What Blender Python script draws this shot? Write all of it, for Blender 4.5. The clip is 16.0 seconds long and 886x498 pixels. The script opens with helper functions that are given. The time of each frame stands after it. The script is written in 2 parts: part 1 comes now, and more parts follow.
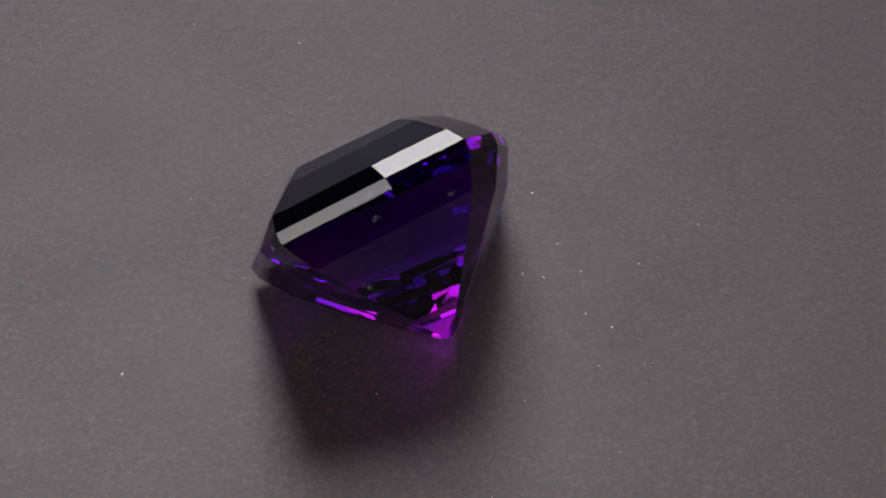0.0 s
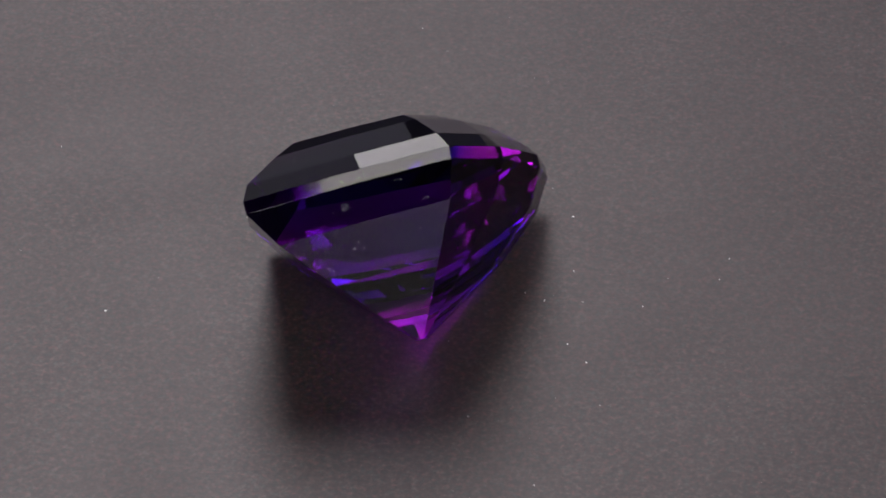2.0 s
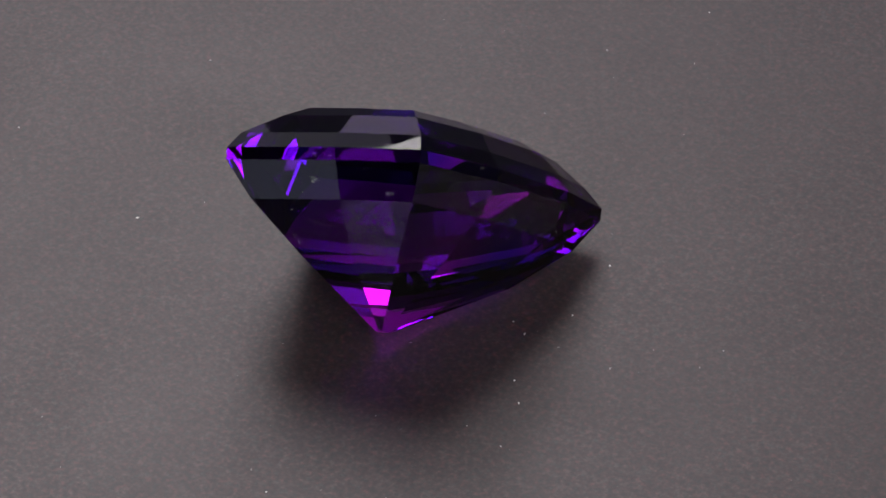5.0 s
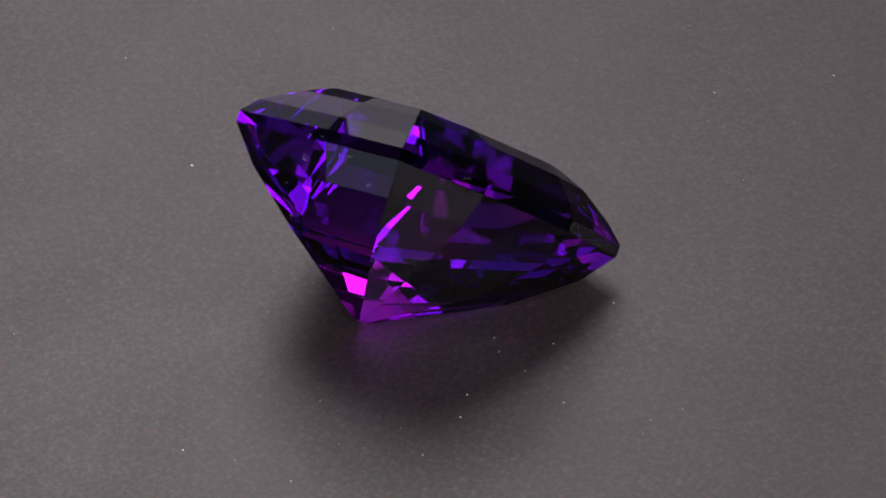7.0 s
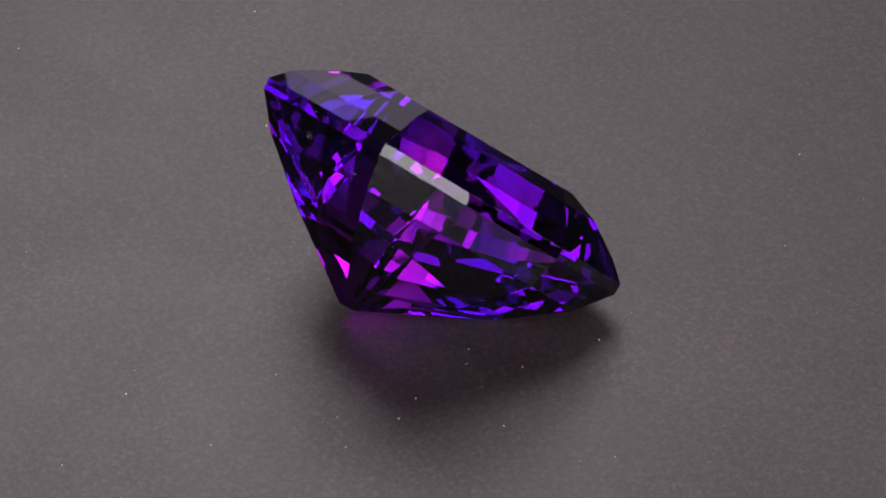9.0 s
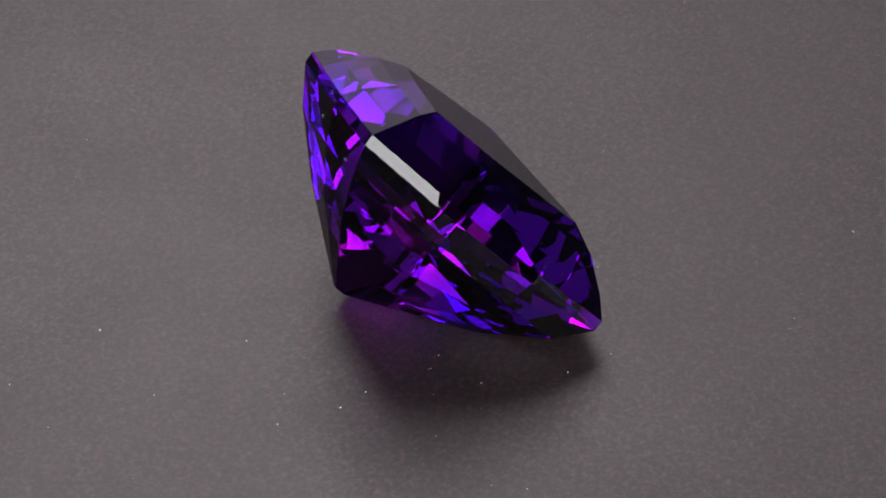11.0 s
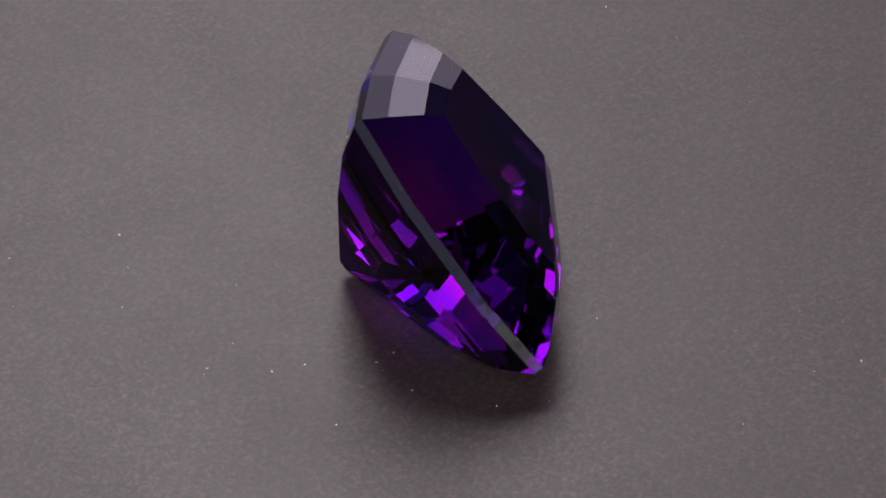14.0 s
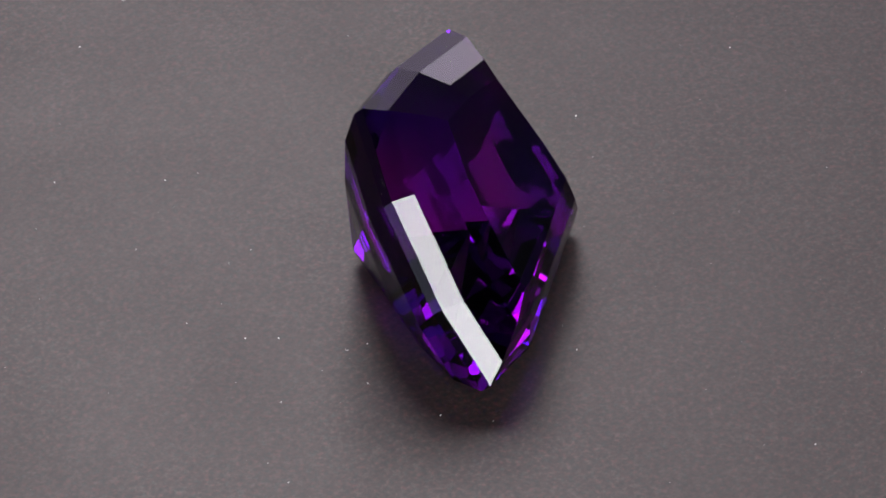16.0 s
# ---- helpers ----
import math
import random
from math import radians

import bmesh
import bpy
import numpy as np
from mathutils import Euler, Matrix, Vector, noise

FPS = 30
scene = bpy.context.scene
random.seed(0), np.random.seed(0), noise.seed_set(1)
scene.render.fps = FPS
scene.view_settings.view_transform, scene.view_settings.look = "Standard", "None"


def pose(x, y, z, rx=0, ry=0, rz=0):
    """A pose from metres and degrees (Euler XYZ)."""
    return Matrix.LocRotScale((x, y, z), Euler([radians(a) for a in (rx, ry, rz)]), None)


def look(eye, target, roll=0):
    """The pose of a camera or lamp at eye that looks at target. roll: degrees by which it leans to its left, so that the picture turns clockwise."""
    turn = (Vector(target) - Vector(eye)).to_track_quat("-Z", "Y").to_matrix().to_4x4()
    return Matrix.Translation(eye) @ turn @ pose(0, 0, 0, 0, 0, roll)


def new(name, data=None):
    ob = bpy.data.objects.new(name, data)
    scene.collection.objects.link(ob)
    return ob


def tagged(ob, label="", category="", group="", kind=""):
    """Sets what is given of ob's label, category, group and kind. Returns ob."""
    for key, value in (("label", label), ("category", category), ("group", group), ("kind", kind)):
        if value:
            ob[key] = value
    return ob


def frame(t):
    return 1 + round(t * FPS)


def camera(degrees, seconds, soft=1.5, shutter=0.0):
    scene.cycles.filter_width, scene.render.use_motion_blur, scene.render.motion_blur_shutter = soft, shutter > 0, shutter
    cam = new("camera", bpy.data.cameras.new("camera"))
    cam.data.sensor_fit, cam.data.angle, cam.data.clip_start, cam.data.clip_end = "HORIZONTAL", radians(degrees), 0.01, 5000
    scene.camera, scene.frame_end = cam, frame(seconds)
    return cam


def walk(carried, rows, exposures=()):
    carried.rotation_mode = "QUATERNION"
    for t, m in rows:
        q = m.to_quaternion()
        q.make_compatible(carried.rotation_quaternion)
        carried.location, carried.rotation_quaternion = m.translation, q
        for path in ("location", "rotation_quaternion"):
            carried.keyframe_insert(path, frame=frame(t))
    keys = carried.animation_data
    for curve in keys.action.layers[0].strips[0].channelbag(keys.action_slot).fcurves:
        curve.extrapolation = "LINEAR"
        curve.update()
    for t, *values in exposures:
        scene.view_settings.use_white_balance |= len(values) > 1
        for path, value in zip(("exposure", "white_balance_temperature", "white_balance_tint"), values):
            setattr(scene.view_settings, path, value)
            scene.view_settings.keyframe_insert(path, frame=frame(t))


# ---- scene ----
MM = 0.001  # the stone and its table are worked out in millimetres

LEVEL = -0.501 * MM  # top of the card

# ---- camera ----
cam = camera(12.334, 16.0, soft=1.7)
EYE = (0.0, -153.012 * MM, 128.792 * MM)
AIM = (0.8259 * MM, 0.8060 * MM, 1.4672 * MM)
walk(cam, [(0.0, look(EYE, AIM, -1.466)), (16.0, look(EYE, AIM, -1.466))],
     exposures=[(0.0, -0.03), (4.0, -0.06), (9.0, -0.08), (11.5, -0.04), (13.0, 0.11), (16.0, 0.16)])


def turn_at(t):
    """Turn of the table, in degrees, at t seconds."""
    s = t / 16.0
    return -(8.7995 * t - 2.311 * s * (s - 1.0) - 5.927 * s * (s - 1.0) * (s - 0.5))


# ---- world and lights ----
world = bpy.data.worlds.new("studio")
scene.world = world
world.use_nodes = True
world.node_tree.nodes["Background"].inputs[0].default_value = (0.5, 0.5, 0.52, 1)
world.node_tree.nodes["Background"].inputs[1].default_value = 0.02


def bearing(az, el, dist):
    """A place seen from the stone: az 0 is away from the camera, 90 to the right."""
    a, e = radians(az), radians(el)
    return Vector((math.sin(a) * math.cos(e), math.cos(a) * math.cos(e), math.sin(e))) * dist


# Panels of the studio, as the polished facets mirror them, and a few added fills:
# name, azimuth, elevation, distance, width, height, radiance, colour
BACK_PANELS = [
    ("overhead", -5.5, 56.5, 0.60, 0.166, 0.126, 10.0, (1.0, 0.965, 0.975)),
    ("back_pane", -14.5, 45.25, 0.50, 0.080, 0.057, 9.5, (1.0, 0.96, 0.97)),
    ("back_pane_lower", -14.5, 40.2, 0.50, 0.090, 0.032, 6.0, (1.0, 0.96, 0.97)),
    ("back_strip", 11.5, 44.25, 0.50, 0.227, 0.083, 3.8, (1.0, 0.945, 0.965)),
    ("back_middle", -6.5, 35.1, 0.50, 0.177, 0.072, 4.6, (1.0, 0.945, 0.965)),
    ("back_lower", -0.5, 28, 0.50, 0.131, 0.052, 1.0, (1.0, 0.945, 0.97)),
    # added dim fill in place of a lit wall, lifts the left crown facets
    ("back_wall_fill", -22.5, 23, 0.70, 0.257, 0.375, 0.28, (0.97, 0.93, 1.12)),
    # violet put into these two panels imitates the stone's colour showing through its crown
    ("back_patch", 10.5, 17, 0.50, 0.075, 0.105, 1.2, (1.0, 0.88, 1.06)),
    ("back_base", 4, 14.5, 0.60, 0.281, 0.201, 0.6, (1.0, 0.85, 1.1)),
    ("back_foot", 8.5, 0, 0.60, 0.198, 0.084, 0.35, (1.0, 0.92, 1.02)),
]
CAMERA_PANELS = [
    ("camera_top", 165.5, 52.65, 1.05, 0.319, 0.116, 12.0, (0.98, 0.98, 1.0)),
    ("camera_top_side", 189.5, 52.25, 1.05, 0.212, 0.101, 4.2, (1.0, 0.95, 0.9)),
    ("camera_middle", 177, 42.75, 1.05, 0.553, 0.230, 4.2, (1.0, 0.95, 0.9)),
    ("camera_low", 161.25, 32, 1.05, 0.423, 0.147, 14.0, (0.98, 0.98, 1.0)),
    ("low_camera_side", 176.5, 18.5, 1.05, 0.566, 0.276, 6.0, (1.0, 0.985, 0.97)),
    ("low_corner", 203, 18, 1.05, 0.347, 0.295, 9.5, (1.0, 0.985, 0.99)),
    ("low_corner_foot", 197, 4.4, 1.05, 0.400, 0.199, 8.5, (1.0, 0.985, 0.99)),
    # two fills added below the card's level, each to brighten a single facet
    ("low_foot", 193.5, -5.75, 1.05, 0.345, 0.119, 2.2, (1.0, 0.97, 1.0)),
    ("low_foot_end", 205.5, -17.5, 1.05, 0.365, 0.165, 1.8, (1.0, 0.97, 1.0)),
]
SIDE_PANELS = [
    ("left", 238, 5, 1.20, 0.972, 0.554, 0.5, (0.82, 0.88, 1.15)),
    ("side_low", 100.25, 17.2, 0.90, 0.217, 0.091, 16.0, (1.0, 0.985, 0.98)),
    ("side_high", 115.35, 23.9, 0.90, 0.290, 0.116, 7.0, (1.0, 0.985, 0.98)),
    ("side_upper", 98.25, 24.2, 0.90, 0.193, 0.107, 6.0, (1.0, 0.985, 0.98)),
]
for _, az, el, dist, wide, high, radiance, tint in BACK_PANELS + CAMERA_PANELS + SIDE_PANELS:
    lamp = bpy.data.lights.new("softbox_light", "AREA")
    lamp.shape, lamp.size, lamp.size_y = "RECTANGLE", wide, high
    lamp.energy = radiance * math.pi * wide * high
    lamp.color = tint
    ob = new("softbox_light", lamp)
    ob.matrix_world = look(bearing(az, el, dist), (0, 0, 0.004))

# ---- the cut of the stone ----
# Kite outline with a slightly uneven hand-cut half. Columns of facets, going round
# from the blunt end: bearing of the normal and distance of the girdle edge.
COLUMNS = [(-136.38, 6.598), (-128.44, 6.540), (-71.27, 6.313), (-59.56, 6.408), (-45.92, 7.494), (45.20, 7.848), (55.87, 6.960), (62.79, 6.473), (134.80, 6.302), (140.88, 6.562)]
# Tiers: height over the lower edge of the girdle, and how far each column has drawn in:
# a share below the girdle, a step above it.
TIERS = [
    (-4.001, 0.548, 0.544, 0.526, 0.526, 0.567, 0.631, 0.591, 0.544, 0.515, 0.504),
    (-1.702, 0.850, 0.849, 0.848, 0.848, 0.875, 0.880, 0.842, 0.835, 0.833, 0.828),
    (0.000, 1.000, 1.000, 1.000, 1.000, 1.000, 1.000, 1.000, 1.000, 1.000, 1.000),
    (0.597, -0.068, -0.056, -0.044, -0.032, -0.032, 0.037, -0.086, -0.030, -0.093, 0.010),
    (1.456, 0.696, 0.729, 0.661, 0.665, 0.641, 0.683, 0.632, 0.643, 0.680, 0.385),
    (2.569, 1.979, 2.004, 1.968, 1.839, 1.834, 1.805, 1.810, 1.716, 2.109, 2.011),
    (3.181, 3.027, 3.059, 3.015, 3.034, 3.008, 2.880, 2.850, 2.906, 2.773, 3.038),
]
TABLE_TILT = 0.0285  # the table facet rises towards the hidden half
CULET = -7.312
BLUNT = 0.07  # share of the lowest facets that is missing at the slightly rubbed tip
# How the stone lies on the card: its long axis, cross axis and table normal.
LIE = Matrix(((0.55090, -0.71110, -0.43686, -2.12103), (0.75761, 0.20656, 0.61915, 0.14529), (-0.35004, -0.67206, 0.65253, 4.76742), (0, 0, 0, 1)))

# ---- materials ----


def material(name):
    m = bpy.data.materials.new(name)
    m.use_nodes = True
    return m, m.node_tree.nodes, m.node_tree.links, m.node_tree.nodes["Principled BSDF"]


def ramp(nodes, links, source, stops):
    r = nodes.new("ShaderNodeValToRGB")
    marks = r.color_ramp.elements
    marks[0].position, marks[0].color = stops[0][0], (*stops[0][1], 1)
    marks[-1].position, marks[-1].color = stops[-1][0], (*stops[-1][1], 1)
    for at, col in stops[1:-1]:
        marks.new(at).color = (*col, 1)
    links.new(source, r.inputs[0])
    return r


def noise_node(nodes, links, coord, scale, detail=4.0, rough=0.5):
    n = nodes.new("ShaderNodeTexNoise")
    n.inputs["Scale"].default_value, n.inputs["Detail"].default_value, n.inputs["Roughness"].default_value = scale, detail, rough
    links.new(coord, n.inputs["Vector"])
    return n


def amethyst_material():
    """Colour-zoned quartz: blue-violet and magenta zones, paler towards the tip to paint in its glow, deeper with every
    inner reflection.
    """
    m, nodes, links, b = material("amethyst")
    out = nodes["Material Output"]
    nodes.remove(b)
    co = nodes.new("ShaderNodeTexCoord").outputs["Object"]
    zones = noise_node(nodes, links, co, 130.0, 1.0)
    col = ramp(nodes, links, zones.outputs["Fac"], [(0.38, (0.18, 0.034, 0.47)), (0.62, (0.40, 0.044, 0.43))])
    # the tip's bright magenta glow is put into the colour by distance
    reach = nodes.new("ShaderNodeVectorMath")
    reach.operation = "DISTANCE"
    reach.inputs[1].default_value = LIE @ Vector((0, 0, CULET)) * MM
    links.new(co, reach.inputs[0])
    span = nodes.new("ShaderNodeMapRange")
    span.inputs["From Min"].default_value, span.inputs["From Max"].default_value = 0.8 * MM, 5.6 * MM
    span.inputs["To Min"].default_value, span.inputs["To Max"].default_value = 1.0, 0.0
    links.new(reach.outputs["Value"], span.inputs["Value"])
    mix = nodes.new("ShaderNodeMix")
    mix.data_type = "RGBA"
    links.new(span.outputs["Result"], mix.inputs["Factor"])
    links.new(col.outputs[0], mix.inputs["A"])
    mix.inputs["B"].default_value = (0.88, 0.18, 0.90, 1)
    smear = noise_node(nodes, links, co, 420.0, 3.0)
    rough = ramp(nodes, links, smear.outputs["Fac"], [(0.45, (0.004, 0.004, 0.004)), (0.75, (0.05, 0.05, 0.05))])
    fresnel = nodes.new("ShaderNodeFresnel")
    fresnel.inputs["IOR"].default_value = 1.55
    body = nodes.new("ShaderNodeBsdfRefraction")
    body.inputs["IOR"].default_value = 1.55
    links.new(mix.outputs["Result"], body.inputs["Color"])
    haze = ramp(nodes, links, smear.outputs["Fac"], [(0.40, (0.015, 0.015, 0.015)), (0.75, (0.07, 0.07, 0.07))])
    links.new(haze.outputs[0], body.inputs["Roughness"])
    # the polish outside is clear, total reflection within is tinted
    tint = ramp(nodes, links, fresnel.outputs[0], [(0.96, (1.0, 1.0, 1.0)), (0.999, (0.77, 0.43, 0.92))])
    polish = nodes.new("ShaderNodeBsdfGlossy")
    links.new(tint.outputs[0], polish.inputs["Color"])
    links.new(rough.outputs[0], polish.inputs["Roughness"])
    both = nodes.new("ShaderNodeMixShader")
    links.new(fresnel.outputs[0], both.inputs[0])
    links.new(body.outputs[0], both.inputs[1])
    links.new(polish.outputs[0], both.inputs[2])
    links.new(both.outputs[0], out.inputs["Surface"])
    return m


def plate_material():
    m, nodes, links, b = material("satin_black_card")
    co = nodes.new("ShaderNodeTexCoord").outputs["Object"]
    broad = noise_node(nodes, links, co, 130.0, 4.0, 0.6)
    fibre = noise_node(nodes, links, co, 2900.0, 4.0, 0.7)
    grain = noise_node(nodes, links, co, 5200.0, 3.0, 0.7)
    tint = noise_node(nodes, links, co, 3600.0, 2.0, 0.6)
    col = ramp(nodes, links, tint.outputs["Fac"], [(0.36, (0.012, 0.014, 0.015)), (0.47, (0.022, 0.0140, 0.0150)), (0.58, (0.028, 0.0180, 0.0185)), (0.70, (0.052, 0.021, 0.023))])
    links.new(col.outputs[0], b.inputs["Base Color"])
    rough = ramp(nodes, links, broad.outputs["Fac"], [(0.3, (0.39, 0.39, 0.39)), (0.7, (0.44, 0.44, 0.44))])
    links.new(rough.outputs[0], b.inputs["Roughness"])
    b.inputs["Specular Tint"].default_value = (1.0, 0.935, 0.965, 1)
    # the sheen breaks up over the fibres
    speckle = nodes.new("ShaderNodeMath")
    speckle.operation = "MULTIPLY"
    links.new(fibre.outputs["Fac"], speckle.inputs[0])
    links.new(grain.outputs["Fac"], speckle.inputs[1])
    level = ramp(nodes, links, speckle.outputs[0], [(0.12, (0.40, 0.40, 0.40)), (0.27, (0.48, 0.48, 0.48)), (0.40, (0.64, 0.64, 0.64))])
    links.new(level.outputs[0], b.inputs["Specular IOR Level"])
    bump = nodes.new("ShaderNodeBump")
    bump.inputs["Strength"].default_value, bump.inputs["Distance"].default_value = 0.5, 0.00002
    links.new(speckle.outputs[0], bump.inputs["Height"])
    links.new(bump.outputs[0], b.inputs["Normal"])
    return m


def plain_material(name, colour, rough=0.7, scale=8.0, spread=0.12):
    m, nodes, links, b = material(name)
    co = nodes.new("ShaderNodeTexCoord").outputs["Object"]
    n = noise_node(nodes, links, co, scale)
    lo, hi = [tuple(c * k for c in colour) for k in (1 - spread, 1 + spread)]
    links.new(ramp(nodes, links, n.outputs["Fac"], [(0.3, lo), (0.7, hi)]).outputs[0], b.inputs["Base Color"])
    b.inputs["Roughness"].default_value = rough
    return m


AMETHYST = amethyst_material()
PLATE = plate_material()
WALL = plain_material("dark_paint", (0.20, 0.19, 0.26), 0.85)
BENCH = plain_material("dark_bench", (0.022, 0.021, 0.021), 0.8)
DUST = plain_material("dust", (0.75, 0.74, 0.72), 0.6, 3000.0)

# ---- building helpers ----


def mesh_object(name, bm, mat, parent=None):
    me = bpy.data.meshes.new(name)
    bm.to_mesh(me)
    bm.free()
    me.materials.append(mat)
    ob = new(name, me)
    ob.parent = parent
    return ob


def part(name, bm, mat, parent, label=""):
    return tagged(mesh_object(name, bm, mat, parent), label)


def box(bm, x0, y0, z0, x1, y1, z1):
    m = Matrix.LocRotScale(((x0 + x1) / 2, (y0 + y1) / 2, (z0 + z1) / 2), None, (x1 - x0, y1 - y0, z1 - z0))
    return bmesh.ops.create_cube(bm, size=1.0, matrix=m)["verts"]


# ---- the room ----


def room():
    zf, zc, x, y, th = -0.80, 1.80, 2.0, 2.0, 0.1
    for name, b, label, mat in (
        ("floor", (-x, -y, zf - th, x, y, zf), "plain dark studio floor", WALL),
        ("ceiling", (-x, -y, zc, x, y, zc + th), "plain dark studio ceiling", WALL),
        ("wall_north", (-x, y, zf, x, y + th, zc), "plain dark studio wall", WALL),
        ("wall_south", (-x, -y - th, zf, x, -y, zc), "plain dark studio wall", WALL),
        ("wall_east", (x, -y, zf, x + th, y, zc), "plain dark studio wall", WALL),
        ("wall_west", (-x - th, -y, zf, -x, y, zc), "plain dark studio wall", WALL),
    ):
        bm = bmesh.new()
        box(bm, *b)
        tagged(mesh_object(name, bm, mat), label, kind="structure")


room()


def turntable():
    """A flat disc that carries the card; its axis is the world's z axis."""
    root = tagged(new("turntable"), "slowly turning turntable covered with dark grey satin card", "turntable")
    bm = bmesh.new()
    bmesh.ops.create_cone(bm, cap_ends=True, segments=160, radius1=0.051, radius2=0.051, depth=0.010, matrix=Matrix.Translation((0, 0, LEVEL - 0.0064)))
    bmesh.ops.bevel(bm, geom=[e for e in bm.edges if abs(e.verts[0].co.z - e.verts[1].co.z) < 1e-6], offset=0.001, segments=2, affect="EDGES")
    part("disc", bm, BENCH, root, "black turntable disc")
    bm = bmesh.new()
    bmesh.ops.create_cone(bm, cap_ends=True, segments=160, radius1=0.050, radius2=0.050, depth=0.0014, matrix=Matrix.Translation((0, 0, LEVEL - 0.0007)))
    part("card", bm, PLATE, root, "dark grey satin card with a fine grain")
    return root


TABLE = turntable()

bm = bmesh.new()
box(bm, -0.05, -0.05, -0.8, 0.05, 0.05, LEVEL - 0.0114)
stand = tagged(mesh_object("stand", bm, BENCH), "dark square stand under the turntable", "stand")

# ---- the amethyst ----


def ring(tier):
    """Outline of the stone at a tier: ten corners, counter-clockwise seen from the table facet."""
    h, *steps = tier
    lines = []
    for i, (psi, dist) in enumerate(COLUMNS):
        k = steps[i]
        d = dist * k if h <= 0 else dist - k
        lines.append((radians(psi), d))
    pts = []
    for (p, d), (q, e) in zip([lines[-1]] + lines[:-1], lines):
        det = math.sin(q - p)
        pts.append(Vector(((d * math.sin(q) - e * math.sin(p)) / det, (e * math.cos(p) - d * math.cos(q)) / det, h)))
    return pts


def outlines():
    """All tiers; the topmost is slid along its edges on to the tilted table facet."""
    rings = [ring(t) for t in TIERS]
    below, top = rings[-2], rings[-1]
    for lo, hi in zip(below, top):
        way = hi - lo
        hi += way * (TABLE_TILT * hi.y / (way.z - TABLE_TILT * way.y))
    return rings


def amethyst():
    root = tagged(new("gemstone"), "deep purple kite-shaped faceted amethyst lying tilted on dark card", "gemstone")
    bm = bmesh.new()
    rings = [[bm.verts.new(LIE @ p * MM) for p in r] for r in outlines()]
    tip = LIE @ Vector((0, 0, CULET)) * MM
    rings.insert(0, [bm.verts.new(tip.lerp(v.co, BLUNT)) for v in rings[0]])
    n = len(rings[0])
    for i in range(n):
        j = (i + 1) % n
        for lo, hi in zip(rings, rings[1:]):
            bm.faces.new((lo[i], lo[j], hi[j], hi[i]))
    bm.faces.new(rings[-1])
    bm.faces.new(rings[0][::-1])
    bmesh.ops.recalc_face_normals(bm, faces=bm.faces[:])
    bmesh.ops.bevel(bm, geom=bm.edges[:], offset=0.003 * MM, segments=1, affect="EDGES", clamp_overlap=True)
    bmesh.ops.recalc_face_normals(bm, faces=bm.faces[:])
    up, axis = LIE.inverted(), LIE.col[2].to_3d()

    def belongs(f):
        h = (up @ (f.calc_center_median() / MM)).z
        if h < 0.580:
            return "pavilion" if h < 0 else "girdle"
        return "table_facet" if f.normal.dot(axis) > 0.98 else "crown"

    for name, label in (
        ("pavilion", "pointed purple pavilion with stepped facets"),
        ("girdle", "narrow polished girdle band"),
        ("crown", "crown with stepped facets"),
        ("table_facet", "flat polished table facet"),
    ):
        piece = bm.copy()
        piece.normal_update()
        bmesh.ops.delete(piece, geom=[f for f in piece.faces if belongs(f) != name], context="FACES")
        part(name, piece, AMETHYST, root, label)
    bm.free()
    lint(root)
    return root


# column and lower tier of the facet, place along and up it, scatter, flecks, hairs
LINT = [
    (0, 1, 0.80, 0.50, 0.07, 3, 4), (0, 1, 0.68, 0.30, 0.20, 4, 0), (1, 1, 0.68, 0.22, 0.06, 9, 1), (1, 1, 0.36, 0.85, 0.05, 1, 1),
    (0, 0, 0.65, 0.50, 0.14, 9, 1), (0, 0, 0.14, 0.25, 0.12, 7, 1), (0, 0, 0.40, 0.55, 0.40, 10, 0), (1, 0, 0.50, 0.50, 0.40, 4, 0),
    (0, 2, 0.82, 0.50, 0.15, 1, 2), (1, 2, 0.40, 0.50, 0.35, 2, 0), (0, 4, 0.45, 0.40, 0.15, 2, 0), (0, 3, 0.60, 0.50, 0.30, 2, 0),
    (2, 2, 0.60, 0.50, 0.30, 5, 1),
    (9, 2, 0.50, 0.50, 0.30, 1, 2),
]
STRAY = [(2, 1), (3, 0), (4, 3), (9, 4), (3, 4)]  # facets with a few flecks anywhere on them


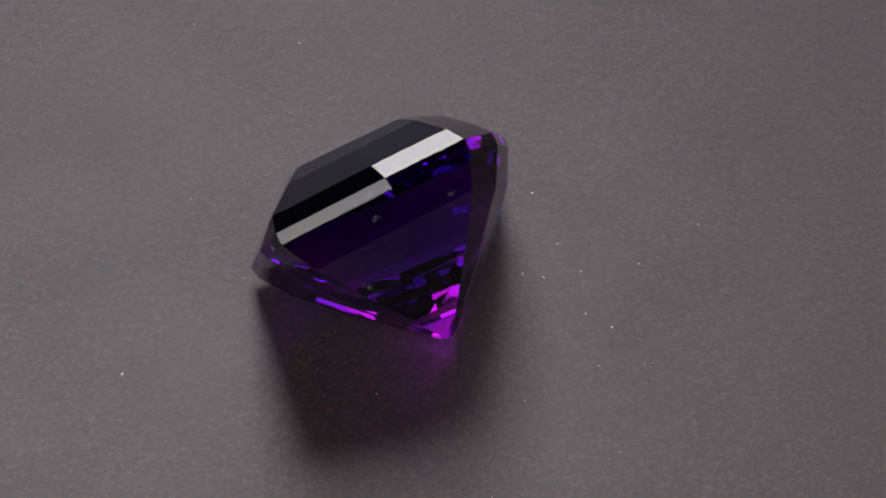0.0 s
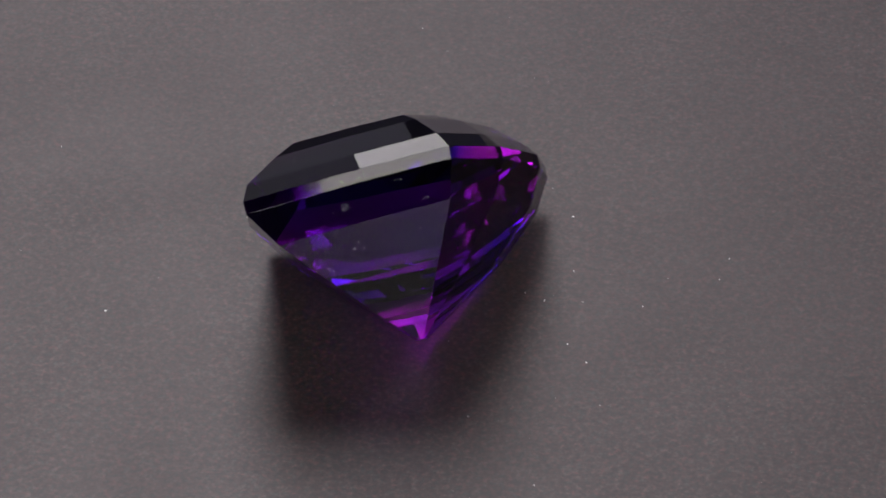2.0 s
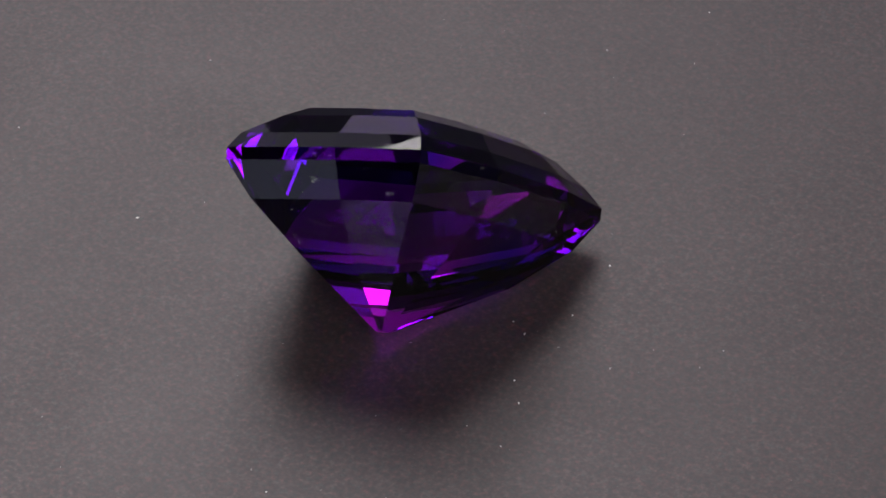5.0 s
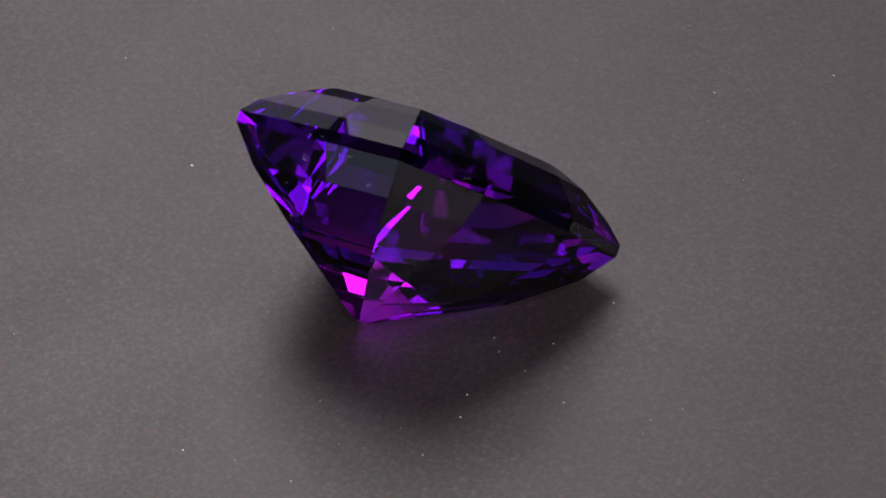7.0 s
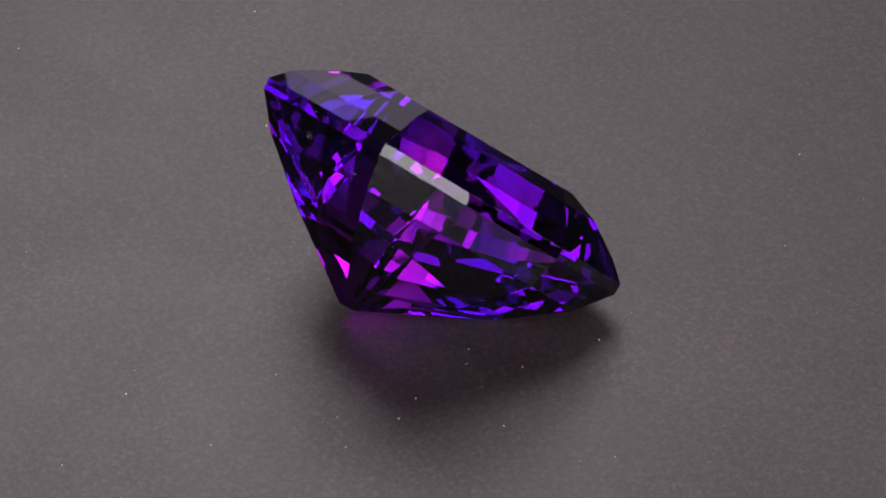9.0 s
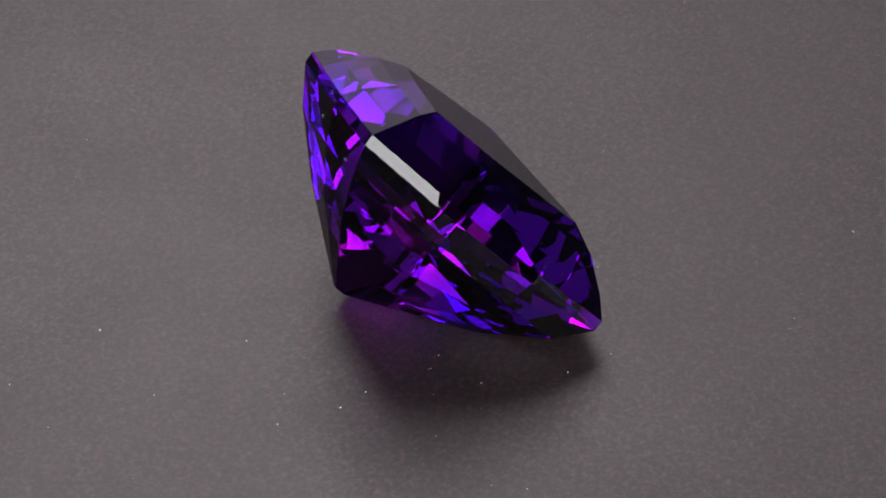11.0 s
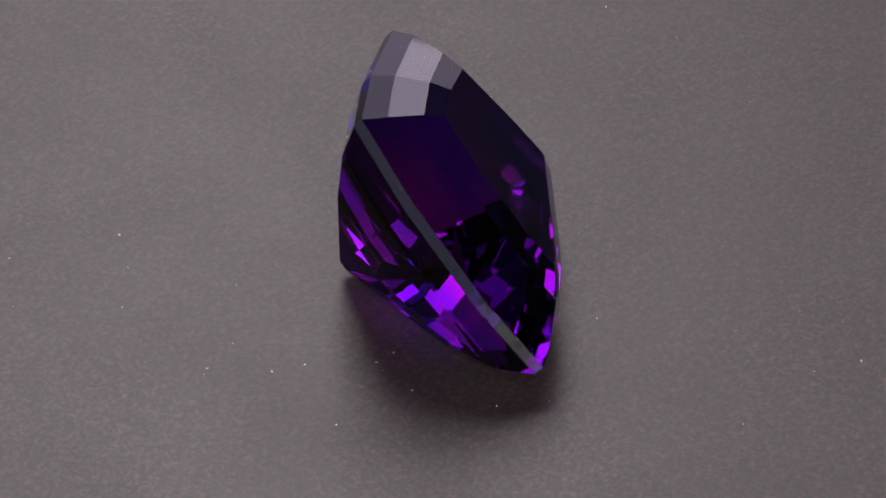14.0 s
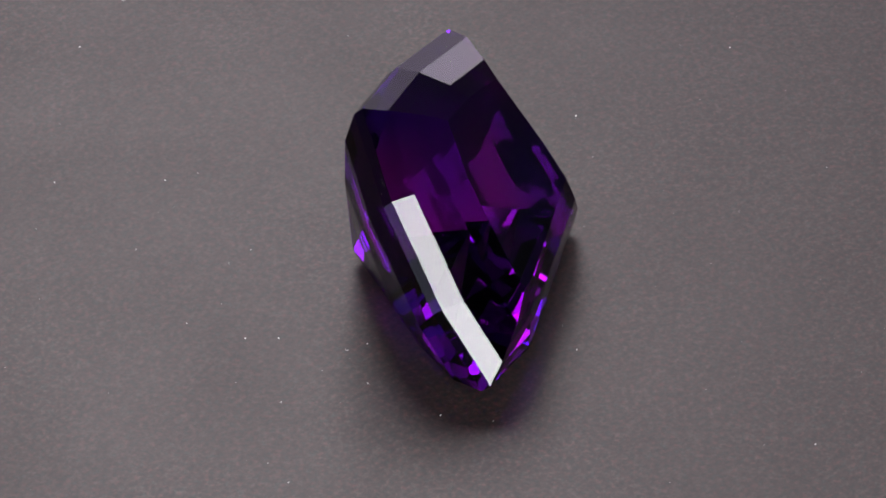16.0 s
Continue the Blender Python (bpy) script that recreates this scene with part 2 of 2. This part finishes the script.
def lint(root):
    """Pale flecks and short bent hairs that cling to the polished facets."""
    rng = random.Random(11)
    rings = [[LIE @ p for p in r] for r in outlines()]
    bm = bmesh.new()

    def shred(at, way, out, length, thick):
        m = Matrix((way, out.cross(way), out)).transposed().to_4x4()
        m = Matrix.Translation(at * MM) @ m @ Matrix.Diagonal((length * MM, thick * MM, thick * MM, 1))
        bmesh.ops.create_icosphere(bm, subdivisions=1, radius=0.6, matrix=m)

    for col, tier, u0, v0, scatter, flecks, hairs in LINT + [(c, k, 0.5, 0.5, 0.4, 3, 0) for c, k in STRAY]:
        p, q = rings[tier][col], rings[tier][(col + 1) % 10]
        r, s = rings[tier + 1][col], rings[tier + 1][(col + 1) % 10]
        out = (q - p).cross(r - p).normalized()
        along = (q - p).normalized()
        across = out.cross(along)
        for k in range(flecks + hairs):
            u = min(0.97, max(0.03, u0 + rng.uniform(-scatter, scatter)))
            v = min(0.95, max(0.05, v0 + rng.uniform(-scatter, scatter)))
            at = (p * (1 - u) + q * u) * (1 - v) + (r * (1 - u) + s * u) * v + out * 0.010
            spin = rng.uniform(0, 6.28)
            if k < flecks:
                shred(at, along * math.cos(spin) + across * math.sin(spin), out, rng.uniform(0.011, 0.024), rng.uniform(0.007, 0.011))
                continue
            bend, step = rng.uniform(-0.5, 0.5), rng.uniform(0.035, 0.055)
            for _ in range(5):
                way = along * math.cos(spin) + across * math.sin(spin)
                shred(at, way, out, step * 1.1, 0.005)
                at, spin = at + way * step, spin + bend
    return tagged(part("lint", bm, DUST, root, "pale specks and short hairs of lint"), kind="stuff")


STONE = amethyst()

# ---- dust ----
SPECKS = [(7.64, -2.07, 0.10), (8.87, -3.13, 0.11), (5.41, 7.36, 0.09), (4.70, 1.09, 0.06), (-2.52, 8.13, 0.07), (5.70, 0.82, 0.06), (10.44, 1.60, 0.07), (6.52, 3.33, 0.06), (4.46, -8.27, 0.05), (8.11, -5.92, 0.05), (10.27, -5.93, 0.06), (4.29, -15.45, 0.08), (3.83, 9.31, 0.05), (-14.70, -5.52, 0.12), (-24.62, -4.48, 0.09), (-4.44, 26.62, 0.09), (-3.47, -29.23, 0.12), (0.80, -27.41, 0.10), (-6.34, 20.53, 0.07), (8.58, -19.07, 0.06), (8.73, -12.06, 0.06), (7.55, 1.15, 0.05)]


def speck(bm, x, y, size, rng):
    m = Matrix.Translation((x * MM, y * MM, LEVEL + 0.25 * size * MM)) @ Euler((0, 0, rng.uniform(0, 6.3))).to_matrix().to_4x4()
    m = m @ Matrix.Diagonal((size * MM * rng.uniform(0.7, 1.4), size * MM * 0.6, size * MM * 0.5, 1))
    bmesh.ops.create_icosphere(bm, subdivisions=1, radius=0.6, matrix=m)


def dust():
    made = []
    rng = random.Random(4)
    for x, y, size in SPECKS:
        bm = bmesh.new()
        speck(bm, 0, 0, size, rng)
        bmesh.ops.translate(bm, verts=bm.verts, vec=(x * MM, y * MM, 0))
        made.append(tagged(mesh_object("dust_speck", bm, DUST), "tiny pale speck of dust on the dark card", "dust", "dust specks on the card"))
    bm = bmesh.new()
    for _ in range(220):
        r, a = 38 * math.sqrt(rng.random()), rng.uniform(0, 6.283)
        speck(bm, r * math.cos(a), r * math.sin(a), 0.016 + 0.030 * rng.random() ** 4, rng)
    made.append(tagged(mesh_object("fine_dust", bm, DUST), "fine pale dust scattered over the dark card", "dust", kind="stuff"))
    return made


DUSTS = dust()


def motions():
    rows = [(0.5 * i, pose(0, 0, 0, 0, 0, turn_at(0.5 * i))) for i in range(33)]
    for thing in (TABLE, STONE, *DUSTS):
        walk(thing, rows)


motions()
